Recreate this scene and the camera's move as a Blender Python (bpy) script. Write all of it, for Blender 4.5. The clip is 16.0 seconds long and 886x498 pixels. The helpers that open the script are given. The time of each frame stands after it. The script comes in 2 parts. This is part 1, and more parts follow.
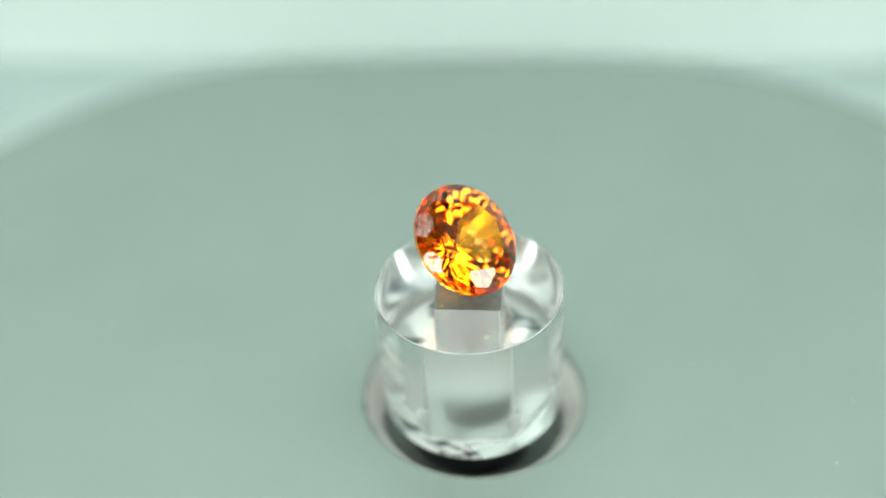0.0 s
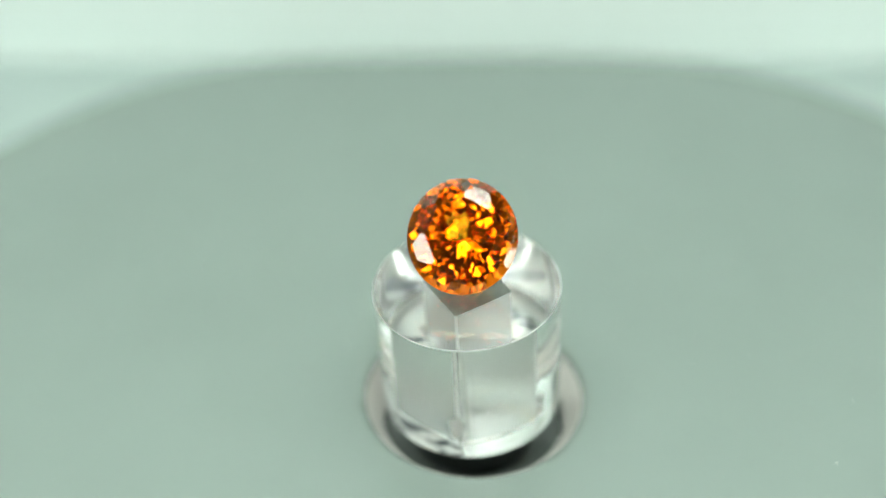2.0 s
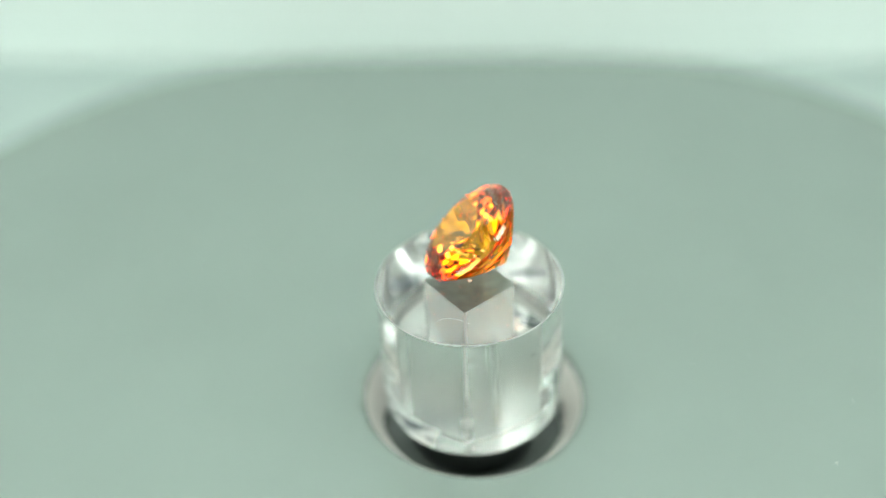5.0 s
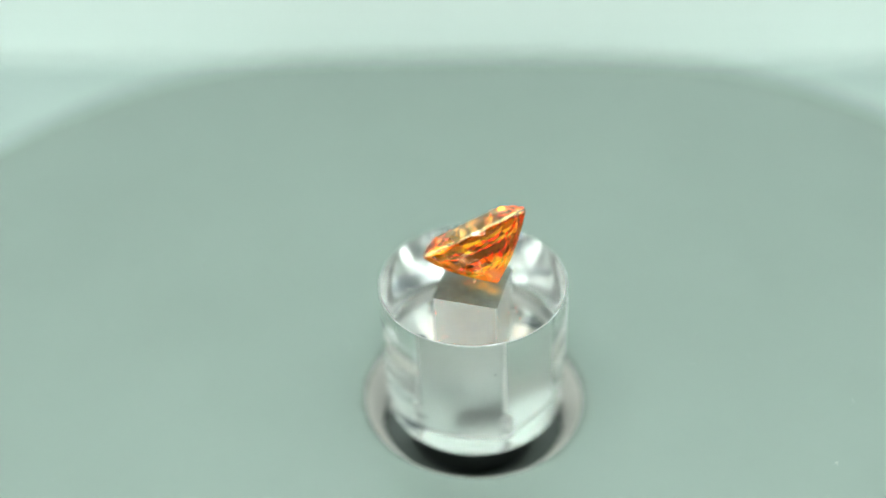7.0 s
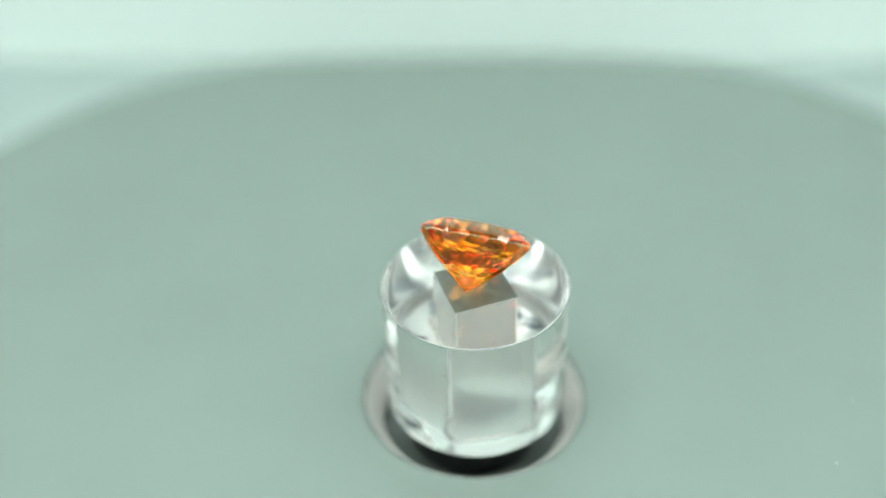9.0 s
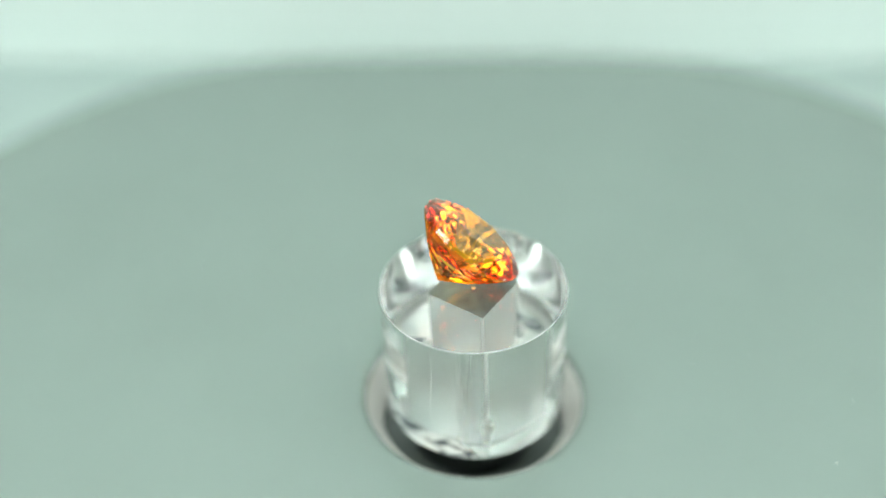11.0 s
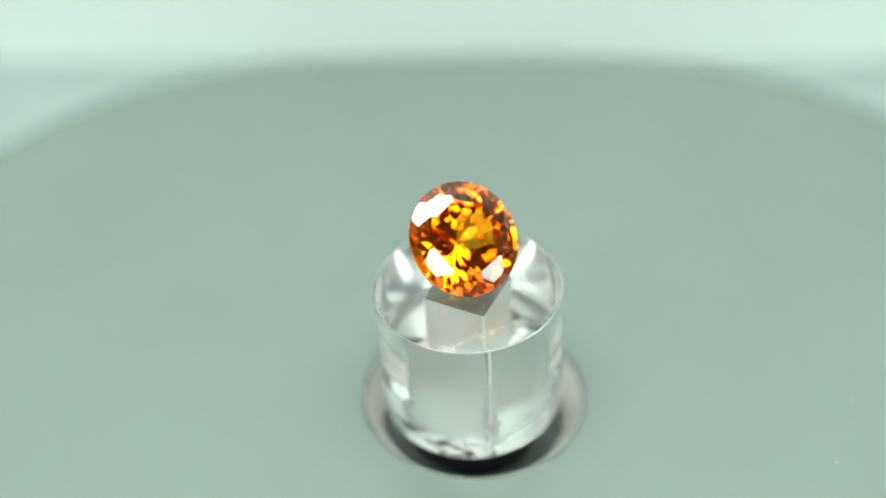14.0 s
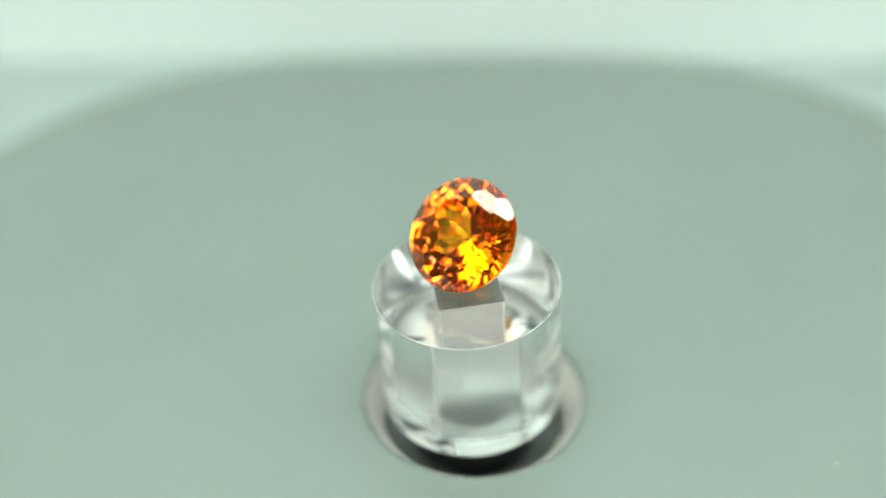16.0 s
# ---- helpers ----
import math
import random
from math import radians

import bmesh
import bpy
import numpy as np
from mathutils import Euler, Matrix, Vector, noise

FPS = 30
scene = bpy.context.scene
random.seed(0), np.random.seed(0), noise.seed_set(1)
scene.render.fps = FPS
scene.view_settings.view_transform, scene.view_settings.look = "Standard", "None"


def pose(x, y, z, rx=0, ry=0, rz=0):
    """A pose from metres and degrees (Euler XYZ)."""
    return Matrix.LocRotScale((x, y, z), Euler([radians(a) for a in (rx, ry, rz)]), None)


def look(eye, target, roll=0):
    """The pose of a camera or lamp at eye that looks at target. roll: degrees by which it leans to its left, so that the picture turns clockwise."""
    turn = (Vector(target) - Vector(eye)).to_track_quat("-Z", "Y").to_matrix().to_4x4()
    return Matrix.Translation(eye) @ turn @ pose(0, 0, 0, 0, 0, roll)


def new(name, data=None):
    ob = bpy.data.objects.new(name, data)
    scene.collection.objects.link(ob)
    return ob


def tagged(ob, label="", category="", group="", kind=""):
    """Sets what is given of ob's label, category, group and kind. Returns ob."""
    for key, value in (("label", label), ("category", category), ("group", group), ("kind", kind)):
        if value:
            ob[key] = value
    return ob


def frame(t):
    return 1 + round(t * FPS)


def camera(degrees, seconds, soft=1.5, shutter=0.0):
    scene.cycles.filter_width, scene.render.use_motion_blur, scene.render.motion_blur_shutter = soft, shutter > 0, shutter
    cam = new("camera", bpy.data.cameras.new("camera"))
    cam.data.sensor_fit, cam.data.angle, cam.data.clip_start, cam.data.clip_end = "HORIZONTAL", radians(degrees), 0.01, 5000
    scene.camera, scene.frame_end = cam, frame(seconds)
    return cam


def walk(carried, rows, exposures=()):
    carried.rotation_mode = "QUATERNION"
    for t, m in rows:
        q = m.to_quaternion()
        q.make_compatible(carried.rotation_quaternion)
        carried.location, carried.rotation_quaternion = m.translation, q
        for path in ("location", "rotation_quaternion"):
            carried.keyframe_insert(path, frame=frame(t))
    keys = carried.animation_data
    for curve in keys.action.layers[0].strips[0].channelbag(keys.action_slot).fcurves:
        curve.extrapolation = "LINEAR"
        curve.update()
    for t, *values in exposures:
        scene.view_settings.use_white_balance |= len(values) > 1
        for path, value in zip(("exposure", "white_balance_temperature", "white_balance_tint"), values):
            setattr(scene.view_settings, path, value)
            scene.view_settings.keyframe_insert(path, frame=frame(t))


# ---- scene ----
cam = camera(40.94, 16.0, soft=1.05)
MM = 0.001
EYE = (-2.14 * MM, -57.1 * MM, 59.15 * MM)
TILT = 39.1
cam_pose = pose(*EYE, 90 - TILT, 0, 0)
cam.data.dof.use_dof = True
cam.data.dof.focus_distance = 0.0722
cam.data.dof.aperture_fstop = 9.4
balance = ((0, 6480), (3.2, 6720), (4.2, 6680), (6.5, 6500), (9, 6400), (12, 6480), (13.5, 6560), (15.2, 6680), (16, 6720))
walk(cam, [(0, cam_pose), (16, cam_pose)], [(t, 0.11, kelvin, 10) for t, kelvin in balance])
scene.cycles.max_bounces = 24
scene.cycles.glossy_bounces = 16
scene.cycles.transmission_bounces = 20

# ---- turning of the stand: one turn in PERIOD seconds, clockwise from above ----
PERIOD = 13.2
FRONT = 1.65          # the table of the gem faces the camera
STEP = 0.25
LEAN = -2.2           # the spindle leans a little


def spindle(t):
    return pose(0, 0, 0, 0, LEAN, 0) @ pose(0, 0, 0, 0, 0, -90 - 360 * (t - FRONT) / PERIOD)


# ---- world ----
world = bpy.data.worlds.new("world")
scene.world = world
world.use_nodes = True
world.node_tree.nodes["Background"].inputs[0].default_value = (0.02, 0.02, 0.02, 1)


# ---- materials ----
def material(name, color, rough=0.5, metal=0.0, ior=1.45, grain=0.0, grain_scale=400.0, bump=0.0, bump_scale=900.0, rough_var=0.0):
    m = bpy.data.materials.new(name)
    m.use_nodes = True
    nt = m.node_tree
    p = nt.nodes["Principled BSDF"]
    p.inputs["Base Color"].default_value = (*color, 1)
    p.inputs["Roughness"].default_value = rough
    p.inputs["Metallic"].default_value = metal
    p.inputs["IOR"].default_value = ior
    tc = nt.nodes.new("ShaderNodeTexCoord")
    if grain:
        n = nt.nodes.new("ShaderNodeTexNoise")
        n.inputs["Scale"].default_value = grain_scale
        n.inputs["Detail"].default_value = 6
        nt.links.new(tc.outputs["Object"], n.inputs["Vector"])
        r = nt.nodes.new("ShaderNodeMapRange")
        r.inputs["To Min"].default_value = 1 - grain
        r.inputs["To Max"].default_value = 1 + grain
        nt.links.new(n.outputs["Fac"], r.inputs["Value"])
        mul = nt.nodes.new("ShaderNodeVectorMath")
        mul.operation = "SCALE"
        mul.inputs[0].default_value = color
        nt.links.new(r.outputs[0], mul.inputs["Scale"])
        nt.links.new(mul.outputs[0], p.inputs["Base Color"])
    if rough_var:
        n = nt.nodes.new("ShaderNodeTexNoise")
        n.inputs["Scale"].default_value = 90
        n.inputs["Detail"].default_value = 5
        nt.links.new(tc.outputs["Object"], n.inputs["Vector"])
        r = nt.nodes.new("ShaderNodeMapRange")
        r.inputs["To Min"].default_value = max(0, rough - rough_var)
        r.inputs["To Max"].default_value = rough + rough_var
        nt.links.new(n.outputs["Fac"], r.inputs["Value"])
        nt.links.new(r.outputs[0], p.inputs["Roughness"])
    if bump:
        n = nt.nodes.new("ShaderNodeTexNoise")
        n.inputs["Scale"].default_value = bump_scale
        n.inputs["Detail"].default_value = 4
        nt.links.new(tc.outputs["Object"], n.inputs["Vector"])
        b = nt.nodes.new("ShaderNodeBump")
        b.inputs["Strength"].default_value = bump
        b.inputs["Distance"].default_value = 0.0001
        nt.links.new(n.outputs["Fac"], b.inputs["Height"])
        nt.links.new(b.outputs[0], p.inputs["Normal"])
    return m


def clear(name, color, ior, rough=0.0, bump=0.0, bump_scale=700.0, weight=1.0, grain=0.0, grain_scale=400.0):
    m = material(name, color, rough, 0, ior, grain, grain_scale, bump, bump_scale)
    m.node_tree.nodes["Principled BSDF"].inputs["Transmission Weight"].default_value = weight
    return m


def glow(name, color, strength):
    m = bpy.data.materials.new(name)
    m.use_nodes = True
    nt = m.node_tree
    nt.nodes.remove(nt.nodes["Principled BSDF"])
    e = nt.nodes.new("ShaderNodeEmission")
    e.inputs[0].default_value = (*color, 1)
    e.inputs[1].default_value = strength
    nt.links.new(e.outputs[0], nt.nodes["Material Output"].inputs[0])
    return m


FILL = 14.2
M_plate = material("satin_plate", (0.150, 0.188, 0.168), 0.17, ior=1.7, grain=0.05, grain_scale=120, bump=0.05, rough_var=0.06)
M_table = material("table_paint", (0.280, 0.340, 0.322), 0.5, grain=0.04, grain_scale=60)
M_card = material("backdrop_card", (0.565, 0.645, 0.612), 0.8, grain=0.03, grain_scale=40)
M_white = material("box_grey", (0.125, 0.14, 0.131), 0.8, grain=0.03, grain_scale=30)
M_lid = material("box_lid", (0.10, 0.10, 0.10), 0.7, grain=0.08, grain_scale=40)
M_dark = material("lamp_case", (0.012, 0.013, 0.014), 0.8, grain=0.2, grain_scale=5)
M_sleeve = material("moulded_sleeve", (0.54, 0.53, 0.50), 0.4, rough_var=0.08, grain=0.06, grain_scale=900)
M_reflector = material("mottled_reflector", (0.80, 0.81, 0.80), 0.35, 0.8, rough_var=0.08)
nt = M_reflector.node_tree
tc = nt.nodes.new("ShaderNodeTexCoord")
n = nt.nodes.new("ShaderNodeTexNoise")      # dark patches that stand in for reflections of the hub and pit
n.inputs["Scale"].default_value = 420
n.inputs["Detail"].default_value = 5
n.inputs["Distortion"].default_value = 1.2
ramp = nt.nodes.new("ShaderNodeValToRGB")
ramp.color_ramp.elements[0].position = 0.38
ramp.color_ramp.elements[0].color = (0.05, 0.065, 0.085, 1)
ramp.color_ramp.elements[1].position = 0.49
ramp.color_ramp.elements[1].color = (0.82, 0.85, 0.84, 1)
nt.links.new(tc.outputs["Object"], n.inputs["Vector"])
nt.links.new(n.outputs["Fac"], ramp.inputs[0])
nt.links.new(ramp.outputs[0], nt.nodes["Principled BSDF"].inputs["Base Color"])
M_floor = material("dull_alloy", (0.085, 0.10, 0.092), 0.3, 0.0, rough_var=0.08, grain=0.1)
M_chip = clear("chipped_acrylic", (0.92, 0.93, 0.92), 1.49, 0.4, bump=0.6, bump_scale=2500, weight=0.45)
M_black = material("black_plastic", (0.008, 0.011, 0.010), 0.4)
M_acrylic = clear("clear_acrylic", (0.985, 0.985, 0.965), 1.49, 0.0, bump=0.15, bump_scale=420)
M_side_wall = clear("turned_acrylic", (0.985, 0.985, 0.965), 1.49, 0.0, bump=0.22, bump_scale=330)
M_frost = clear("frosted_acrylic", (0.84, 0.87, 0.855), 1.49, 0.37, weight=0.92)
M_rim = clear("turned_rim", (0.95, 0.96, 0.955), 1.49, 0.3, weight=0.9)
M_edge = clear("ground_edge", (0.97, 0.97, 0.97), 1.49, 0.45, weight=0.6)
M_foot = clear("ground_foot", (0.97, 0.97, 0.95), 1.49, 0.5, bump=0.4, bump_scale=900, weight=0.93)
M_ceiling = clear("socket_ceiling", (0.24, 0.275, 0.25), 1.49, 0.5, weight=0.3, grain=0.55, grain_scale=1700)
for m, strength in ((M_frost, 0.25), (M_ceiling, 0.35)):
    # saw marks: a noise drawn out along the height
    nt = m.node_tree
    tc = nt.nodes.new("ShaderNodeTexCoord")
    mp = nt.nodes.new("ShaderNodeMapping")
    mp.inputs["Scale"].default_value = (1, 0.12 if m == M_ceiling else 1, 0.06)
    n = nt.nodes.new("ShaderNodeTexNoise")
    n.inputs["Scale"].default_value = 5000
    n.inputs["Detail"].default_value = 3
    b = nt.nodes.new("ShaderNodeBump")
    b.inputs["Strength"].default_value = strength
    b.inputs["Distance"].default_value = 0.00003
    nt.links.new(tc.outputs["Object"], mp.inputs["Vector"])
    nt.links.new(mp.outputs[0], n.inputs["Vector"])
    nt.links.new(n.outputs["Fac"], b.inputs["Height"])
    nt.links.new(b.outputs[0], nt.nodes["Principled BSDF"].inputs["Normal"])
M_dust = material("pale_dust", (0.75, 0.76, 0.74), 0.8)
M_grit = material("dark_grit", (0.03, 0.03, 0.028), 0.7)
M_wax = clear("clear_wax", (0.99, 0.99, 0.98), 1.45, 0.05)
M_fill = glow("fill_light", (0.905, 1.0, 0.945), FILL)
M_ring = glow("lamp_light", (0.93, 1.0, 0.96), 13.0)
M_side_fill = glow("side_fill_light", (0.905, 1.0, 0.945), 8.8)
M_soft = glow("soft_light", (0.93, 1.0, 0.96), 3.2)


def gem_material(name, through_tint, inner_tint, polish):
    """A refracting stone: one tint for what passes a facet, a deeper one for what a facet throws back."""
    m = bpy.data.materials.new(name)
    m.use_nodes = True
    nt = m.node_tree
    nt.nodes.remove(nt.nodes["Principled BSDF"])
    r = nt.nodes.new("ShaderNodeBsdfRefraction")
    r.inputs["Color"].default_value = (*through_tint, 1)
    r.inputs["Roughness"].default_value = 0
    r.inputs["IOR"].default_value = 1.80
    g = nt.nodes.new("ShaderNodeBsdfGlossy")
    g.inputs["Color"].default_value = (*inner_tint, 1)
    g.inputs["Roughness"].default_value = 0
    f = nt.nodes.new("ShaderNodeFresnel")
    f.inputs["IOR"].default_value = 1.80
    mix = nt.nodes.new("ShaderNodeMixShader")
    nt.links.new(f.outputs[0], mix.inputs[0])
    nt.links.new(r.outputs[0], mix.inputs[1])
    nt.links.new(g.outputs[0], mix.inputs[2])
    w = nt.nodes.new("ShaderNodeBsdfGlossy")
    w.inputs["Roughness"].default_value = 0.02
    w.inputs["Color"].default_value = (1, 1, 1, 1)
    top = nt.nodes.new("ShaderNodeMixShader")
    top.inputs[0].default_value = polish
    nt.links.new(mix.outputs[0], top.inputs[1])
    nt.links.new(w.outputs[0], top.inputs[2])
    nt.links.new(top.outputs[0], nt.nodes["Material Output"].inputs[0])
    return m


# Pale crown and deep pavilion tints stand in for light absorbed inside the stone.
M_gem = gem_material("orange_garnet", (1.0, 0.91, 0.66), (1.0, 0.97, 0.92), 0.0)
M_gem_low = gem_material("garnet_absorption_tint", (0.96, 0.42, 0.012), (1.0, 0.41, 0.012), 0.03)


# ---- mesh helpers ----
def mesh_from(bm, name, mat, smooth=False):
    bmesh.ops.recalc_face_normals(bm, faces=bm.faces[:])
    me = bpy.data.meshes.new(name)
    bm.to_mesh(me)
    bm.free()
    me.materials.append(mat)
    if smooth:
        for f in me.polygons:
            f.use_smooth = True
        me.set_sharp_from_angle(angle=radians(35))
    return me


def part(name, bm, mat, parent=None, label="", smooth=False):
    ob = new(name, mesh_from(bm, name, mat, smooth))
    if parent:
        ob.parent = parent
    if label:
        ob["label"] = label
    return ob


def lathe(profile, n=128, closed=False):
    """Rings of (radius, height) in millimetres; a radius of 0 closes the end."""
    bm = bmesh.new()
    rings = []
    for r, z in profile:
        if r == 0:
            rings.append([bm.verts.new((0, 0, z * MM))])
        else:
            rings.append([bm.verts.new((r * MM * math.cos(2 * math.pi * i / n), r * MM * math.sin(2 * math.pi * i / n), z * MM)) for i in range(n)])
    pairs = list(zip(rings, rings[1:]))
    if closed:
        pairs.append((rings[-1], rings[0]))
    for a, b in pairs:
        for i in range(n):
            j = (i + 1) % n
            loop = [a[i % len(a)], a[j % len(a)], b[j % len(b)], b[i % len(b)]]
            loop = [v for k, v in enumerate(loop) if v not in loop[:k]]
            if len(loop) > 2:
                bm.faces.new(loop)
    return bm


def slab(x0, x1, y0, y1, z0, z1, bm=None):
    bm = bm or bmesh.new()
    m = Matrix.Translation(((x0 + x1) / 2 * MM, (y0 + y1) / 2 * MM, (z0 + z1) / 2 * MM)) @ Matrix.Diagonal(((x1 - x0) * MM, (y1 - y0) * MM, (z1 - z0) * MM, 1))
    bmesh.ops.create_cube(bm, size=1, matrix=m)
    return bm


# ---- the photo box: seen floor and backdrop, added unseen walls ----
GROUND = -3.85
BACK = 51.7
WIDE, FRONT_WALL, TALL = 120.0, -150.0, 170.0
OPEN_W, OPEN_LOW, OPEN_HIGH = 32.0, 45.0, 150.0


def setting():
    part("floor", slab(-WIDE, WIDE, -150, BACK, GROUND - 5, GROUND), M_table)
    tagged(bpy.data.objects["floor"], "pale mint painted floor of the photo box", "floor", kind="structure")
    # Only the back wall is seen; the others are added to shape the light.
    walls = (
        ("wall_back", slab(-WIDE - 4, WIDE + 4, BACK, BACK + 4, GROUND - 5, TALL), M_card, "pale mint backdrop card behind the plate"),
        ("wall_left", slab(-WIDE - 4, -WIDE, FRONT_WALL, BACK - 0.01, GROUND - 5, TALL), M_white, "dark grey unseen side wall added to close the photo box"),
        ("wall_right", slab(WIDE, WIDE + 4, FRONT_WALL, BACK - 0.01, GROUND - 5, TALL), M_white, "dark grey unseen side wall added to close the photo box"),
        ("ceiling", slab(-WIDE - 4, WIDE + 4, FRONT_WALL - 4, BACK + 4, TALL + 0.01, TALL + 4), M_lid, "dark grey unseen ceiling added to close the photo box"),
    )
    for name, bm, mat, label in walls:
        tagged(part(name, bm, mat), label, name.split("_")[0], kind="structure")
    bm = slab(-WIDE - 4, -OPEN_W, FRONT_WALL - 4, FRONT_WALL - 0.01, GROUND - 5, TALL)
    slab(OPEN_W, WIDE + 4, FRONT_WALL - 4, FRONT_WALL - 0.01, GROUND - 5, TALL, bm)
    slab(-OPEN_W + 0.01, OPEN_W - 0.01, FRONT_WALL - 4, FRONT_WALL - 0.01, OPEN_HIGH, TALL, bm)
    slab(-OPEN_W + 0.01, OPEN_W - 0.01, FRONT_WALL - 4, FRONT_WALL - 0.01, GROUND - 5, OPEN_LOW, bm)
    tagged(part("wall_front", bm, M_white), "dark grey unseen front wall added to the photo box, with an opening", "wall", kind="structure")


# Overhead panels are added, unseen, to light the plate and sparkle the gem.
def fill_panel(x, y, w, d):
    lamp = new("fill_lamp")
    lamp.location = (x * MM, y * MM, TALL * MM)
    part("housing", slab(-w / 2 - 2, w / 2 + 2, -d / 2 - 2, d / 2 + 2, -3, -0.02), M_white, lamp)
    part("diffuser", slab(-w / 2, w / 2, -d / 2, d / 2, -3.4, -3.02), M_fill, lamp, "glowing white diffuser")
    return tagged(lamp, "small unseen white fill lamp added under the dark box ceiling", "lamp", group="lamps under the ceiling")


def spot_lamp(name, at, w, h, mat, label):
    """A flat lamp that faces the gem."""
    lamp = new(name)
    lamp.matrix_basis = look([c * MM for c in at], (0, 0, 13 * MM))
    part("housing", slab(-w / 2 - 1.5, w / 2 + 1.5, -h / 2 - 1.5, h / 2 + 1.5, 0.02, 4), M_dark, lamp)
    part("diffuser", slab(-w / 2, w / 2, -h / 2, h / 2, -0.4, 0), mat, lamp, "glowing white diffuser")
    return tagged(lamp, label, "lamp")


# ---- plate, bushing and hub ----
PX, PY, PR = 0.9, -2.0, 53.7
CUT = 46.2            # the back of the plate is cut off straight
HOLE_R = 7.45
HOLE_Y = 0.22         # the hole lies a little behind the spindle
PIT = -3.7


def soft_least(a, b):
    """The lesser of two lengths, with the corner between them rounded off."""
    return -2.4 * math.log(math.exp(-a / 2.4) + math.exp(-b / 2.4))


def plate():
    """A disc with a round hole at the spindle, which lies off its centre."""
    n = 192
    outer = [(PR - 0.5, -3.83), (PR, -3.3)]
    for k in range(9):
        a = math.pi / 2 * k / 8
        outer.append((PR - 1.2 + 1.2 * math.cos(a), -1.2 + 1.2 * math.sin(a)))
    inner = [(HOLE_R + 0.75 * (1 - math.sin(math.pi / 2 * k / 6)), -0.4 * (1 - math.cos(math.pi / 2 * k / 6))) for k in range(7)] + [(HOLE_R, -3.83)]
    bm = bmesh.new()
    rings = []
    for (r, z), cx, cy, limit in [(p, PX, PY, CUT + 0.9 - PR + p[0]) for p in outer] + [(p, 0, HOLE_Y, CUT) for p in inner]:
        rings.append([bm.verts.new(((cx + r * math.cos(2 * math.pi * i / n)) * MM, soft_least(limit, cy + r * math.sin(2 * math.pi * i / n)) * MM, z * MM)) for i in range(n)])
    for a, b in zip(rings, rings[1:] + rings[:1]):
        for i in range(n):
            j = (i + 1) % n
            bm.faces.new((a[i], a[j], b[j], b[i]))
    ob = part("plate", bm, M_plate, smooth=True)
    return tagged(ob, "round grey-green satin plate with a straight-cut back and a hole", "plate")


def bushing():
    """A smooth dish that sinks from the hole's edge to the hub."""
    base = new("bushing")
    base.location.y = HOLE_Y * MM
    r1 = HOLE_R - 0.02
    prof = [(r1, PIT - 0.08), (r1, -0.42), (r1 - 0.04, -0.36)]
    for k in range(11):
        u = k / 10
        prof.append((r1 - 0.08 - 1.0 * u, -0.38 - 1.55 * (1.25 * u - 0.25 * u * u)))
    prof += [(6.36, -2.05), (6.34, PIT - 0.08)]
    part("dish", lathe(prof, 160, closed=True), M_sleeve, base, "smooth pale grey wall", smooth=True)
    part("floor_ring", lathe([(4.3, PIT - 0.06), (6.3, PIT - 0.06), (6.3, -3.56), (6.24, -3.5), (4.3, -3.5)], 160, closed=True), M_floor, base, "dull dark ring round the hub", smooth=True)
    return tagged(base, "round pale grey dish sunk in the plate round the hub", "bushing")


def hub():
    prof = [(0, PIT - 0.05), (4.22, PIT - 0.05), (4.22, -0.8), (4.1, -0.58), (3.9, -0.52), (0, -0.52)]
    ob = part("spindle_hub", lathe(prof, 96), M_black, smooth=True)
    return tagged(ob, "glossy black plastic hub under the clear stand", "hub")


# Unseen reflector, added to throw light back up into the acrylic.
def reflector_disc():
    ob = part("reflector_ring", lathe([(1.1, -0.51), (5.1, -0.51), (5.2, -0.46), (5.2, -0.34), (5.1, -0.29), (1.1, -0.29)], 96, closed=True), M_reflector, smooth=True)
    return tagged(ob, "thin unseen reflector ring added under the stand, with painted dark reflections", "ring")


# ---- the acrylic stand ----
RAD, HIGH = 6.0, 9.86
FOOT_R = 0.5
FOOT_Z = -0.24
HOLE, ROOF = 2.1, 9.76


def bare(name, verts, faces, mat, parent, label="", smooth=False):
    """A mesh whose faces keep the side they are given."""
    me = bpy.data.meshes.new(name)
    me.from_pydata(verts, [], faces)
    me.materials.append(mat)
    if smooth:
        for f in me.polygons:
            f.use_smooth = True
        me.set_sharp_from_angle(angle=radians(35))
    ob = new(name, me)
    ob.parent = parent
    if label:
        ob["label"] = label
    return ob


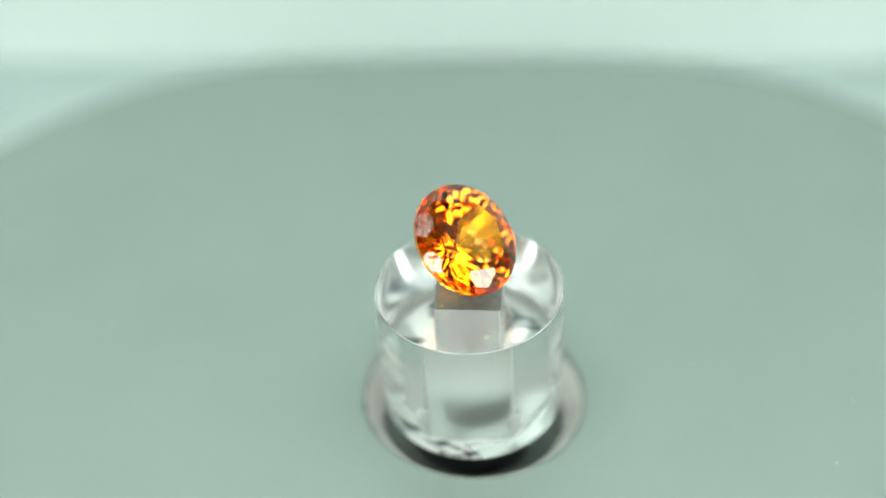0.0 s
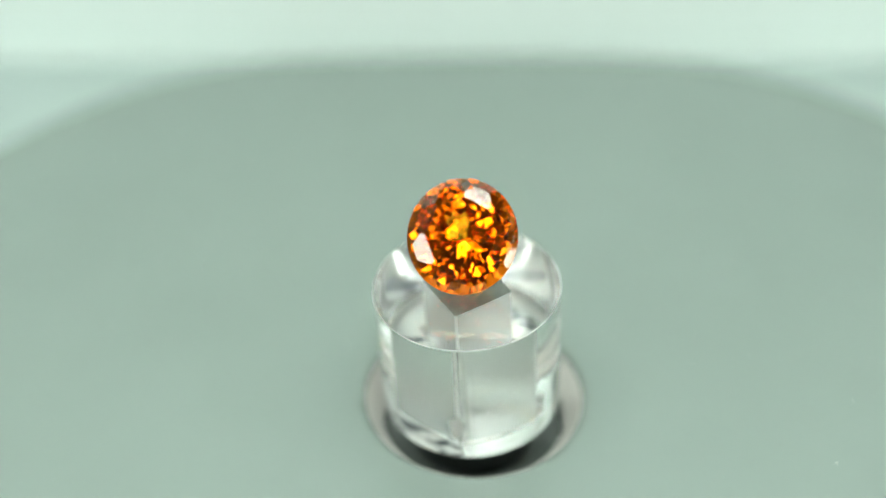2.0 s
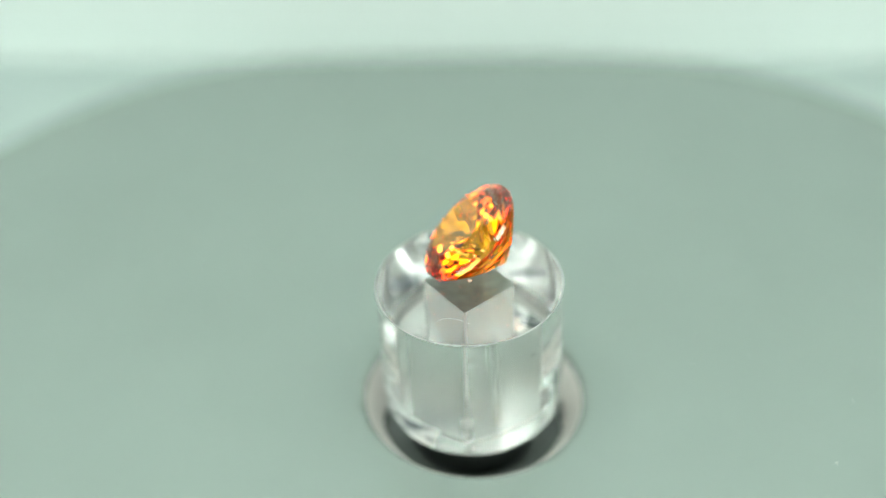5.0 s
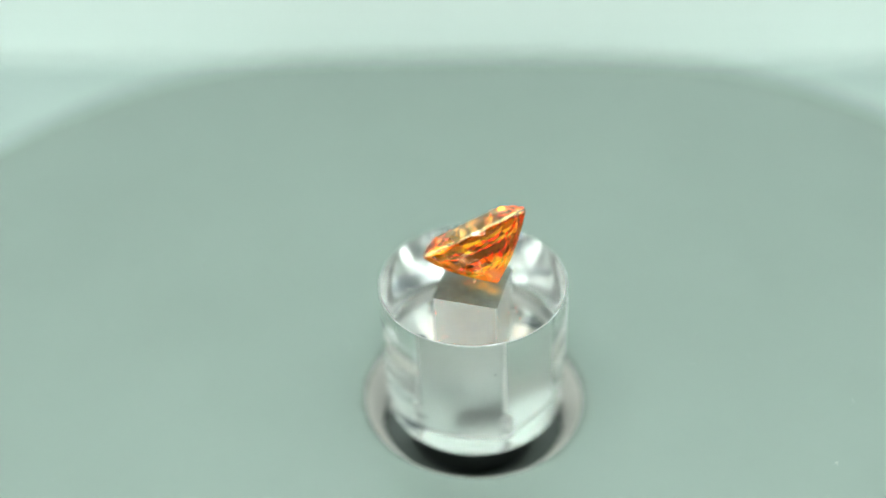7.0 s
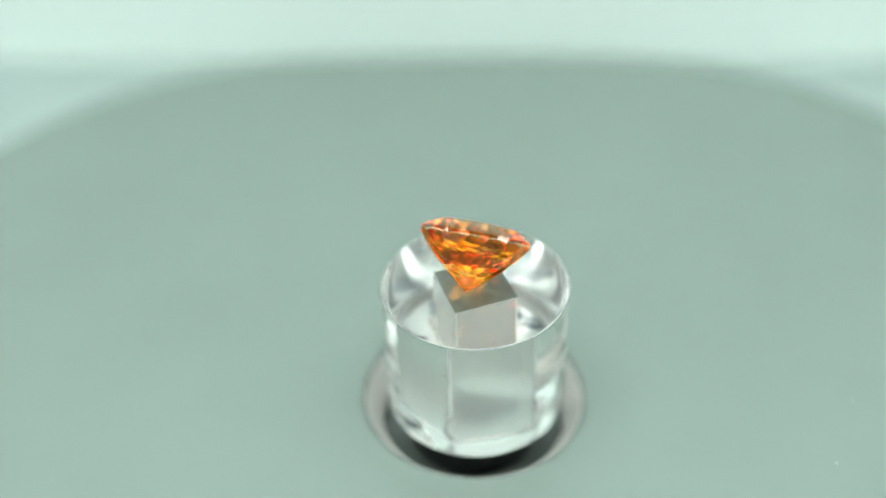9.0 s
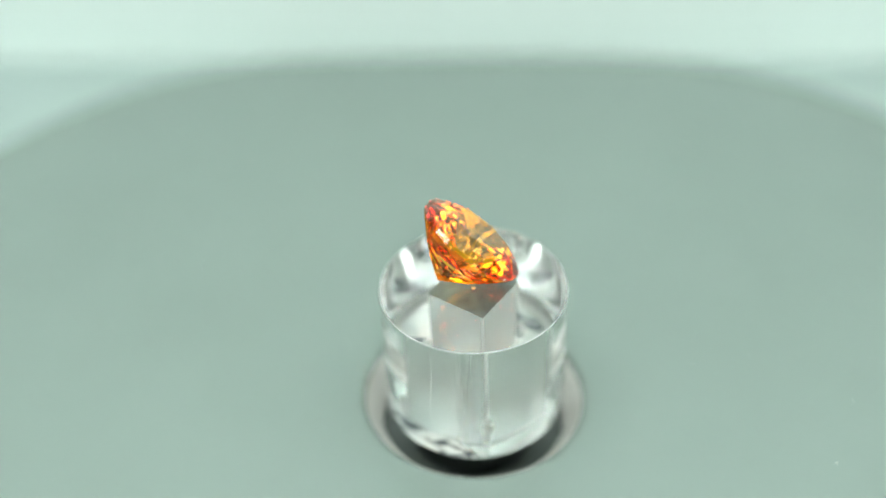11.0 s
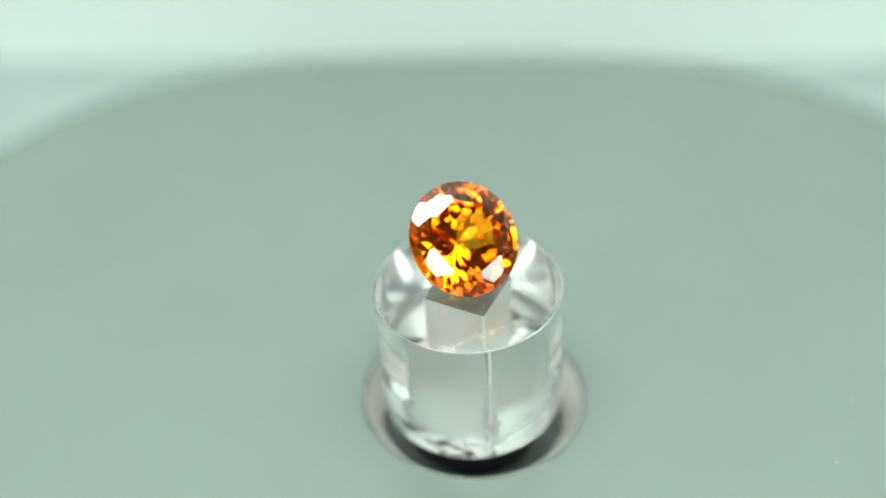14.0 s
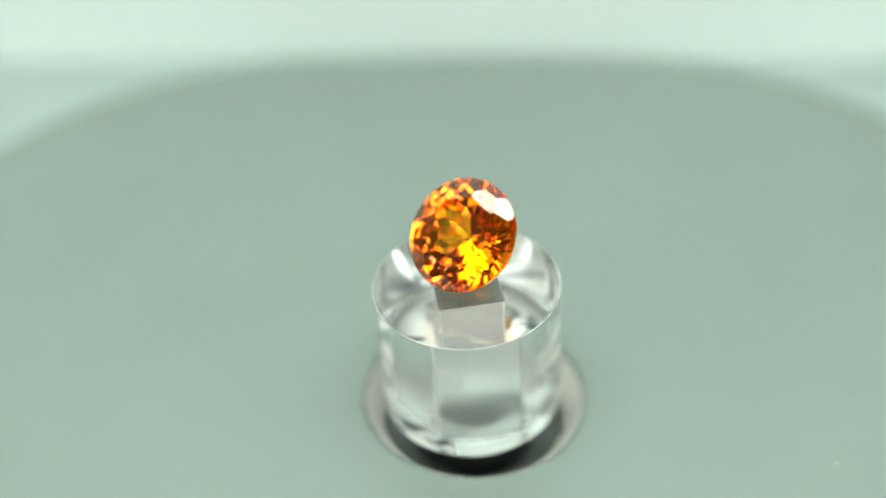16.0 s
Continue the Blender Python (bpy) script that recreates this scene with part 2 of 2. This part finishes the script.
def stand():
    base = new("acrylic_stand")
    n = 160
    foot = FOOT_Z

    def ring(r, z):
        return [(r * MM * math.cos(2 * math.pi * i / n), r * MM * math.sin(2 * math.pi * i / n), z * MM) for i in range(n)]

    def band(levels):
        verts, faces = [], []
        for k, (r, z) in enumerate(levels):
            verts += ring(r, z)
            if k:
                for i in range(n):
                    j = (i + 1) % n
                    faces.append(((k - 1) * n + i, (k - 1) * n + j, k * n + j, k * n + i))
        return verts, faces

    # polished side and top
    bare("side", *band([(RAD, foot + 1.2 * FOOT_R), (RAD, HIGH - 0.06)]), M_side_wall, base, smooth=True)
    bare("top", ring(RAD - 0.06, HIGH), [tuple(range(n))], M_acrylic, base)
    bare("rim_bevel", *band([(RAD, HIGH - 0.06), (RAD - 0.02, HIGH - 0.02), (RAD - 0.06, HIGH)]), M_rim, base, "thin bright bevel", smooth=True)
    curve = [(RAD - FOOT_R, foot), (RAD - FOOT_R + 0.08, foot + 0.03), (RAD - 0.08, foot + 1.2 * FOOT_R - 0.12), (RAD, foot + 1.2 * FOOT_R)]
    bare("foot_bevel", *band(curve), M_foot, base, "bright ground bevel", smooth=True)
    # underside: a ground outer margin, a clear middle, a ground margin round the socket
    corners = ((1, 1), (-1, 1), (-1, -1), (1, -1))
    margin = RAD - FOOT_R - 0.45
    bare("outer_margin", *band([(margin, foot), (RAD - FOOT_R, foot)]), M_foot, base, "ground outer margin of the underside", smooth=True)
    wide = HOLE + 0.3
    verts = ring(margin, foot) + [(wide * MM * x, wide * MM * y, foot * MM) for x, y in corners]
    faces, q = [], n // 4
    for k in range(4):
        c = n + k
        lo = k * q
        for i in range(lo, lo + q):
            faces.append((c, (i + 1) % n, i % n))
        faces.append((c, n + (k + 1) % 4, (lo + q) % n))
    bare("underside", verts, faces, M_acrylic, base)
    verts = [(r * MM * x, r * MM * y, foot * MM) for r in (wide, HOLE) for x, y in corners]
    bare("inner_margin", verts, [(k, k + 4, (k + 1) % 4 + 4, (k + 1) % 4) for k in range(4)], M_foot, base, "ground margin round the socket")
    # square socket: four sawn walls with blunted edges between them
    tip = 0.13
    for k in range(4):
        (ax, ay), (bx, by) = corners[k], corners[(k + 1) % 4]
        tx, ty = (bx - ax) / 2 * tip, (by - ay) / 2 * tip
        a, b = (HOLE * ax + tx, HOLE * ay + ty), (HOLE * bx - tx, HOLE * by - ty)
        cx, cy = corners[(k + 2) % 4]
        c = (HOLE * bx + (cx - bx) / 2 * tip, HOLE * by + (cy - by) / 2 * tip)
        for name, (p, r), mat, label in (("socket_wall", (a, b), M_frost, "frosted sawn wall of the square socket"), ("socket_edge", (b, c), M_edge, "blunted bright edge")):
            quad = [(p[0] * MM, p[1] * MM, foot * MM), (p[0] * MM, p[1] * MM, ROOF * MM), (r[0] * MM, r[1] * MM, ROOF * MM), (r[0] * MM, r[1] * MM, foot * MM)]
            bare(name, quad, [(0, 1, 2, 3)], mat, base, label)
    verts = [(HOLE * MM * x, HOLE * MM * y, ROOF * MM) for x, y in corners]
    bare("socket_ceiling", verts, [(3, 2, 1, 0)], M_ceiling, base)
    return tagged(base, "clear acrylic cylinder stand with a frosted square socket inside", "display stand")


# ---- the gem ----
GR = 3.515
LONG, SHORT = 3.618 / GR, 3.43 / GR     # a slightly oval girdle
PAV = 43.2
LIE = 42.6
GEM_UP = 3.905


def cut(bm, normal, point):
    geom = bm.verts[:] + bm.edges[:] + bm.faces[:]
    res = bmesh.ops.bisect_plane(bm, geom=geom, dist=1e-7, plane_co=point, plane_no=normal, clear_outer=True)
    edges = [e for e in res["geom_cut"] if isinstance(e, bmesh.types.BMEdge)]
    if edges:
        bmesh.ops.contextual_create(bm, geom=edges)


def gemstone():
    gem = new("gemstone")
    bm = bmesh.new()
    n = 64
    rings = [[bm.verts.new((GR * math.cos(2 * math.pi * (i + 0.5) / n), GR * math.sin(2 * math.pi * (i + 0.5) / n), z)) for i in range(n)] for z in (-4.5, 3)]
    for i in range(n):
        j = (i + 1) % n
        bm.faces.new((rings[0][i], rings[0][j], rings[1][j], rings[1][i]))
    bm.faces.new(rings[1])
    bm.faces.new(rings[0][::-1])
    girdle = 0.12
    rnd = random.Random(4)

    def facet(az, slope, r, z):
        """A facet whose outward normal leans slope degrees from the axis; through radius r, height z on its azimuth."""
        slope += rnd.uniform(-1.1, 1.1)
        a, s = radians(az + rnd.uniform(-1.6, 1.6)), radians(abs(slope))
        up = 1 if slope > 0 else -1
        cut(bm, Vector((math.sin(s) * math.cos(a), math.sin(s) * math.sin(a), up * math.cos(s))), Vector((r * math.cos(a), r * math.sin(a), z)))

    crown, table = 32.0, 0.80
    cut(bm, Vector((0, 0, 1)), Vector((0, 0, table)))
    for k in range(16):
        facet(22.5 * k, crown + (2.4 if k % 2 else -0.8), GR, girdle)
    for k in range(16):
        facet(22.5 * k + 11.25, crown + 6.0, GR, girdle + 0.02)
    for k in range(8):
        facet(45 * k + 22.5, 21.0, GR * 0.66, table - 0.085)
    # pavilion: rows of facets that grow flatter towards the culet
    r, z = GR, -girdle
    for count, turn, slope, inner in ((16, 0.5, PAV + 9.5, 0.83), (32, 0.0, PAV + 4.5, 0.65), (16, 0.5, PAV - 0.5, 0.46), (16, 0.0, PAV - 4.0, 0.27), (8, 0.5, PAV - 6.0, 0.13), (8, 0.0, PAV - 8.0, 0.0)):
        for k in range(count):
            facet(360 / count * (k + turn), -slope, r * 0.995, z)
        z -= (r - inner * GR) * math.tan(radians(slope))
        r = inner * GR
    bmesh.ops.recalc_face_normals(bm, faces=bm.faces[:])
    bm.verts.index_update()
    verts = [(v.co.x * LONG * MM, v.co.y * SHORT * MM, v.co.z * MM) for v in bm.verts]
    groups = {"table": [], "crown": [], "girdle": [], "pavilion": []}
    for f in bm.faces:
        z = f.normal.z
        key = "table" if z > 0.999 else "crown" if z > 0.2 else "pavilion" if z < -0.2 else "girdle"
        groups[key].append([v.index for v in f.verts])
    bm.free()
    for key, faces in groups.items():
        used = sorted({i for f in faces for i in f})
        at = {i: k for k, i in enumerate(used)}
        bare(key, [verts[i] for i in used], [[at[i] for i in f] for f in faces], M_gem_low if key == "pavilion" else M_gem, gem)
    return tagged(gem, "slightly oval brilliant-cut orange gemstone tilted on the clear stand", "gemstone")


def clear_pin():
    """A thin clear pin from the top of the stand up to the pavilion."""
    ob = part("support_pin", lathe([(0, 0.002), (0.16, 0.002), (0.07, 0.08), (0.06, 1.2), (0, 1.38)], 24), M_wax, smooth=True)
    return tagged(ob, "thin clear pin holding the gemstone above the stand", "pin")


def lint_and_grit(base):
    """A lint fibre on the top of the stand and grit on the socket walls, all turning with it."""
    c = bpy.data.curves.new("lint_fibre", "CURVE")
    c.dimensions = "3D"
    c.bevel_depth = 0.008 * MM
    c.materials.append(M_dust)
    sp = c.splines.new("NURBS")
    pts = ((2.54, 3.13), (2.75, 2.5), (2.91, 2.1), (3.47, 1.61), (3.98, 1.6))
    sp.points.add(len(pts) - 1)
    for p, (x, y) in zip(sp.points, pts):
        p.co = (x * MM, y * MM, (HIGH + 0.02) * MM, 1)
    sp.use_endpoint_u = True
    new("lint_fibre", c).parent = base
    # a hair lying on the side
    c = bpy.data.curves.new("hair", "CURVE")
    c.dimensions = "3D"
    c.bevel_depth = 0.014 * MM
    c.materials.append(M_dust)
    sp = c.splines.new("NURBS")
    sp.points.add(5)
    for k, p in enumerate(sp.points):
        a = radians(-172.8 + 1.2 * math.sin(k * 1.3))
        p.co = (6.02 * MM * math.cos(a), 6.02 * MM * math.sin(a), (9.4 - 1.35 * k) * MM, 1)
    sp.use_endpoint_u = True
    new("hair", c).parent = base
    rnd = random.Random(11)
    # chipped lower corners of the socket
    for k in range(12):
        sx, sy = ((1, 1), (-1, 1), (-1, -1), (1, -1))[k % 4]
        size = rnd.uniform(0.16, 0.38)
        bm = bmesh.new()
        bmesh.ops.create_icosphere(bm, subdivisions=2, radius=size * MM)
        for v in bm.verts:
            v.co *= rnd.uniform(0.55, 1.3)
            v.co.z *= 1.5
        chip = part("chip", bm, M_chip, base, "whitish chip at the socket's corner")
        chip.location = (sx * (HOLE + 0.1) * MM, sy * (HOLE + 0.1) * MM, (0.45 + 0.55 * (k // 4) + rnd.uniform(0, 0.4)) * MM)
    for k in range(14):
        size = rnd.uniform(0.03, 0.075)
        bm = bmesh.new()
        bmesh.ops.create_icosphere(bm, subdivisions=1, radius=size * MM)
        for v in bm.verts:
            v.co *= rnd.uniform(0.7, 1.25)
        g = part("grit_grain", bm, M_grit, base)
        side, along, z = k % 4, rnd.uniform(-1.8, 1.8), rnd.choice((rnd.uniform(0.3, 2.0), rnd.uniform(3, 9)))
        x, y = ((along, HOLE), (along, -HOLE), (HOLE, along), (-HOLE, along))[side]
        g.location = (x * MM, y * MM, z * MM)


def dust():
    """Specks of dust on the plate."""
    rnd = random.Random(23)
    bm = bmesh.new()
    spots = [(23.3, -6.3, 0.055), (18, -10, 0.06), (31, 3, 0.08)]
    while len(spots) < 120:
        x, y = rnd.uniform(-40, 40), rnd.uniform(-22, 42)
        if math.hypot(x, y) > 10 and math.hypot(x - PX, y - PY) < PR - 3:
            spots.append((x, y, rnd.choice((0.018, 0.022, 0.028, 0.045))))
    for x, y, r in spots:
        m = Matrix.Translation((x * MM, y * MM, r * 0.3 * MM)) @ Matrix.Diagonal((r * MM, r * MM * rnd.uniform(0.5, 1.0), r * 0.4 * MM, 1))
        bmesh.ops.create_icosphere(bm, subdivisions=1, radius=1, matrix=m)
    ob = part("dust", bm, M_dust)
    return tagged(ob, "pale dust specks lying on the grey-green plate", "dust", kind="stuff")


setting()
for lamp_y in (-38, 0):
    for lamp_x in (-84, -42, 0, 42, 84):
        if lamp_y == 0 or abs(lamp_x) < 80:
            fill_panel(lamp_x, lamp_y, 39, 31)
spot_lamp("lamp", (10, -112, 86), 46, 26, M_ring, "small bright lamp behind the camera")
# These two lamps are added, unseen, to draw bright streaks down the acrylic.
for side in (-1, 1):
    spot_lamp("side_fill", (side * 104, -46, 46), 54, 44, M_side_fill, "square unseen fill lamp added beside the plate")
spot_lamp("soft_lamp", (-70, -66, 132), 45, 45, M_soft, "square soft lamp in front of the stand")
plate()
bushing()
hub()
reflector_disc()
STAND = stand()
lint_and_grit(STAND)
dust()
GEM = gemstone()
PIN = clear_pin()


# ---- motion ----
def motions():
    times = [k * STEP for k in range(int(16 / STEP) + 1)]
    a, b = radians(-67), radians(-80.5)
    sit = pose(0.12 * MM * math.cos(a), 0.12 * MM * math.sin(a), 0, -0.87 * math.sin(a), 0.87 * math.cos(a), 0) @ pose(0, 0, 0, 0, 0, 40)
    perch = pose(0.086 * MM, -0.405 * MM, (HIGH + GEM_UP) * MM) @ pose(0, 0, 0, 0, 0, 2.3) @ pose(0, 0, 0, 0, LIE, 0)
    walk(STAND, [(t, spindle(t) @ sit) for t in times])
    foot = pose(0.385 * MM * math.cos(b), 0.385 * MM * math.sin(b), (HIGH + 0.02) * MM)
    walk(PIN, [(t, spindle(t) @ foot) for t in times])
    walk(GEM, [(t, spindle(t) @ perch) for t in times])


motions()
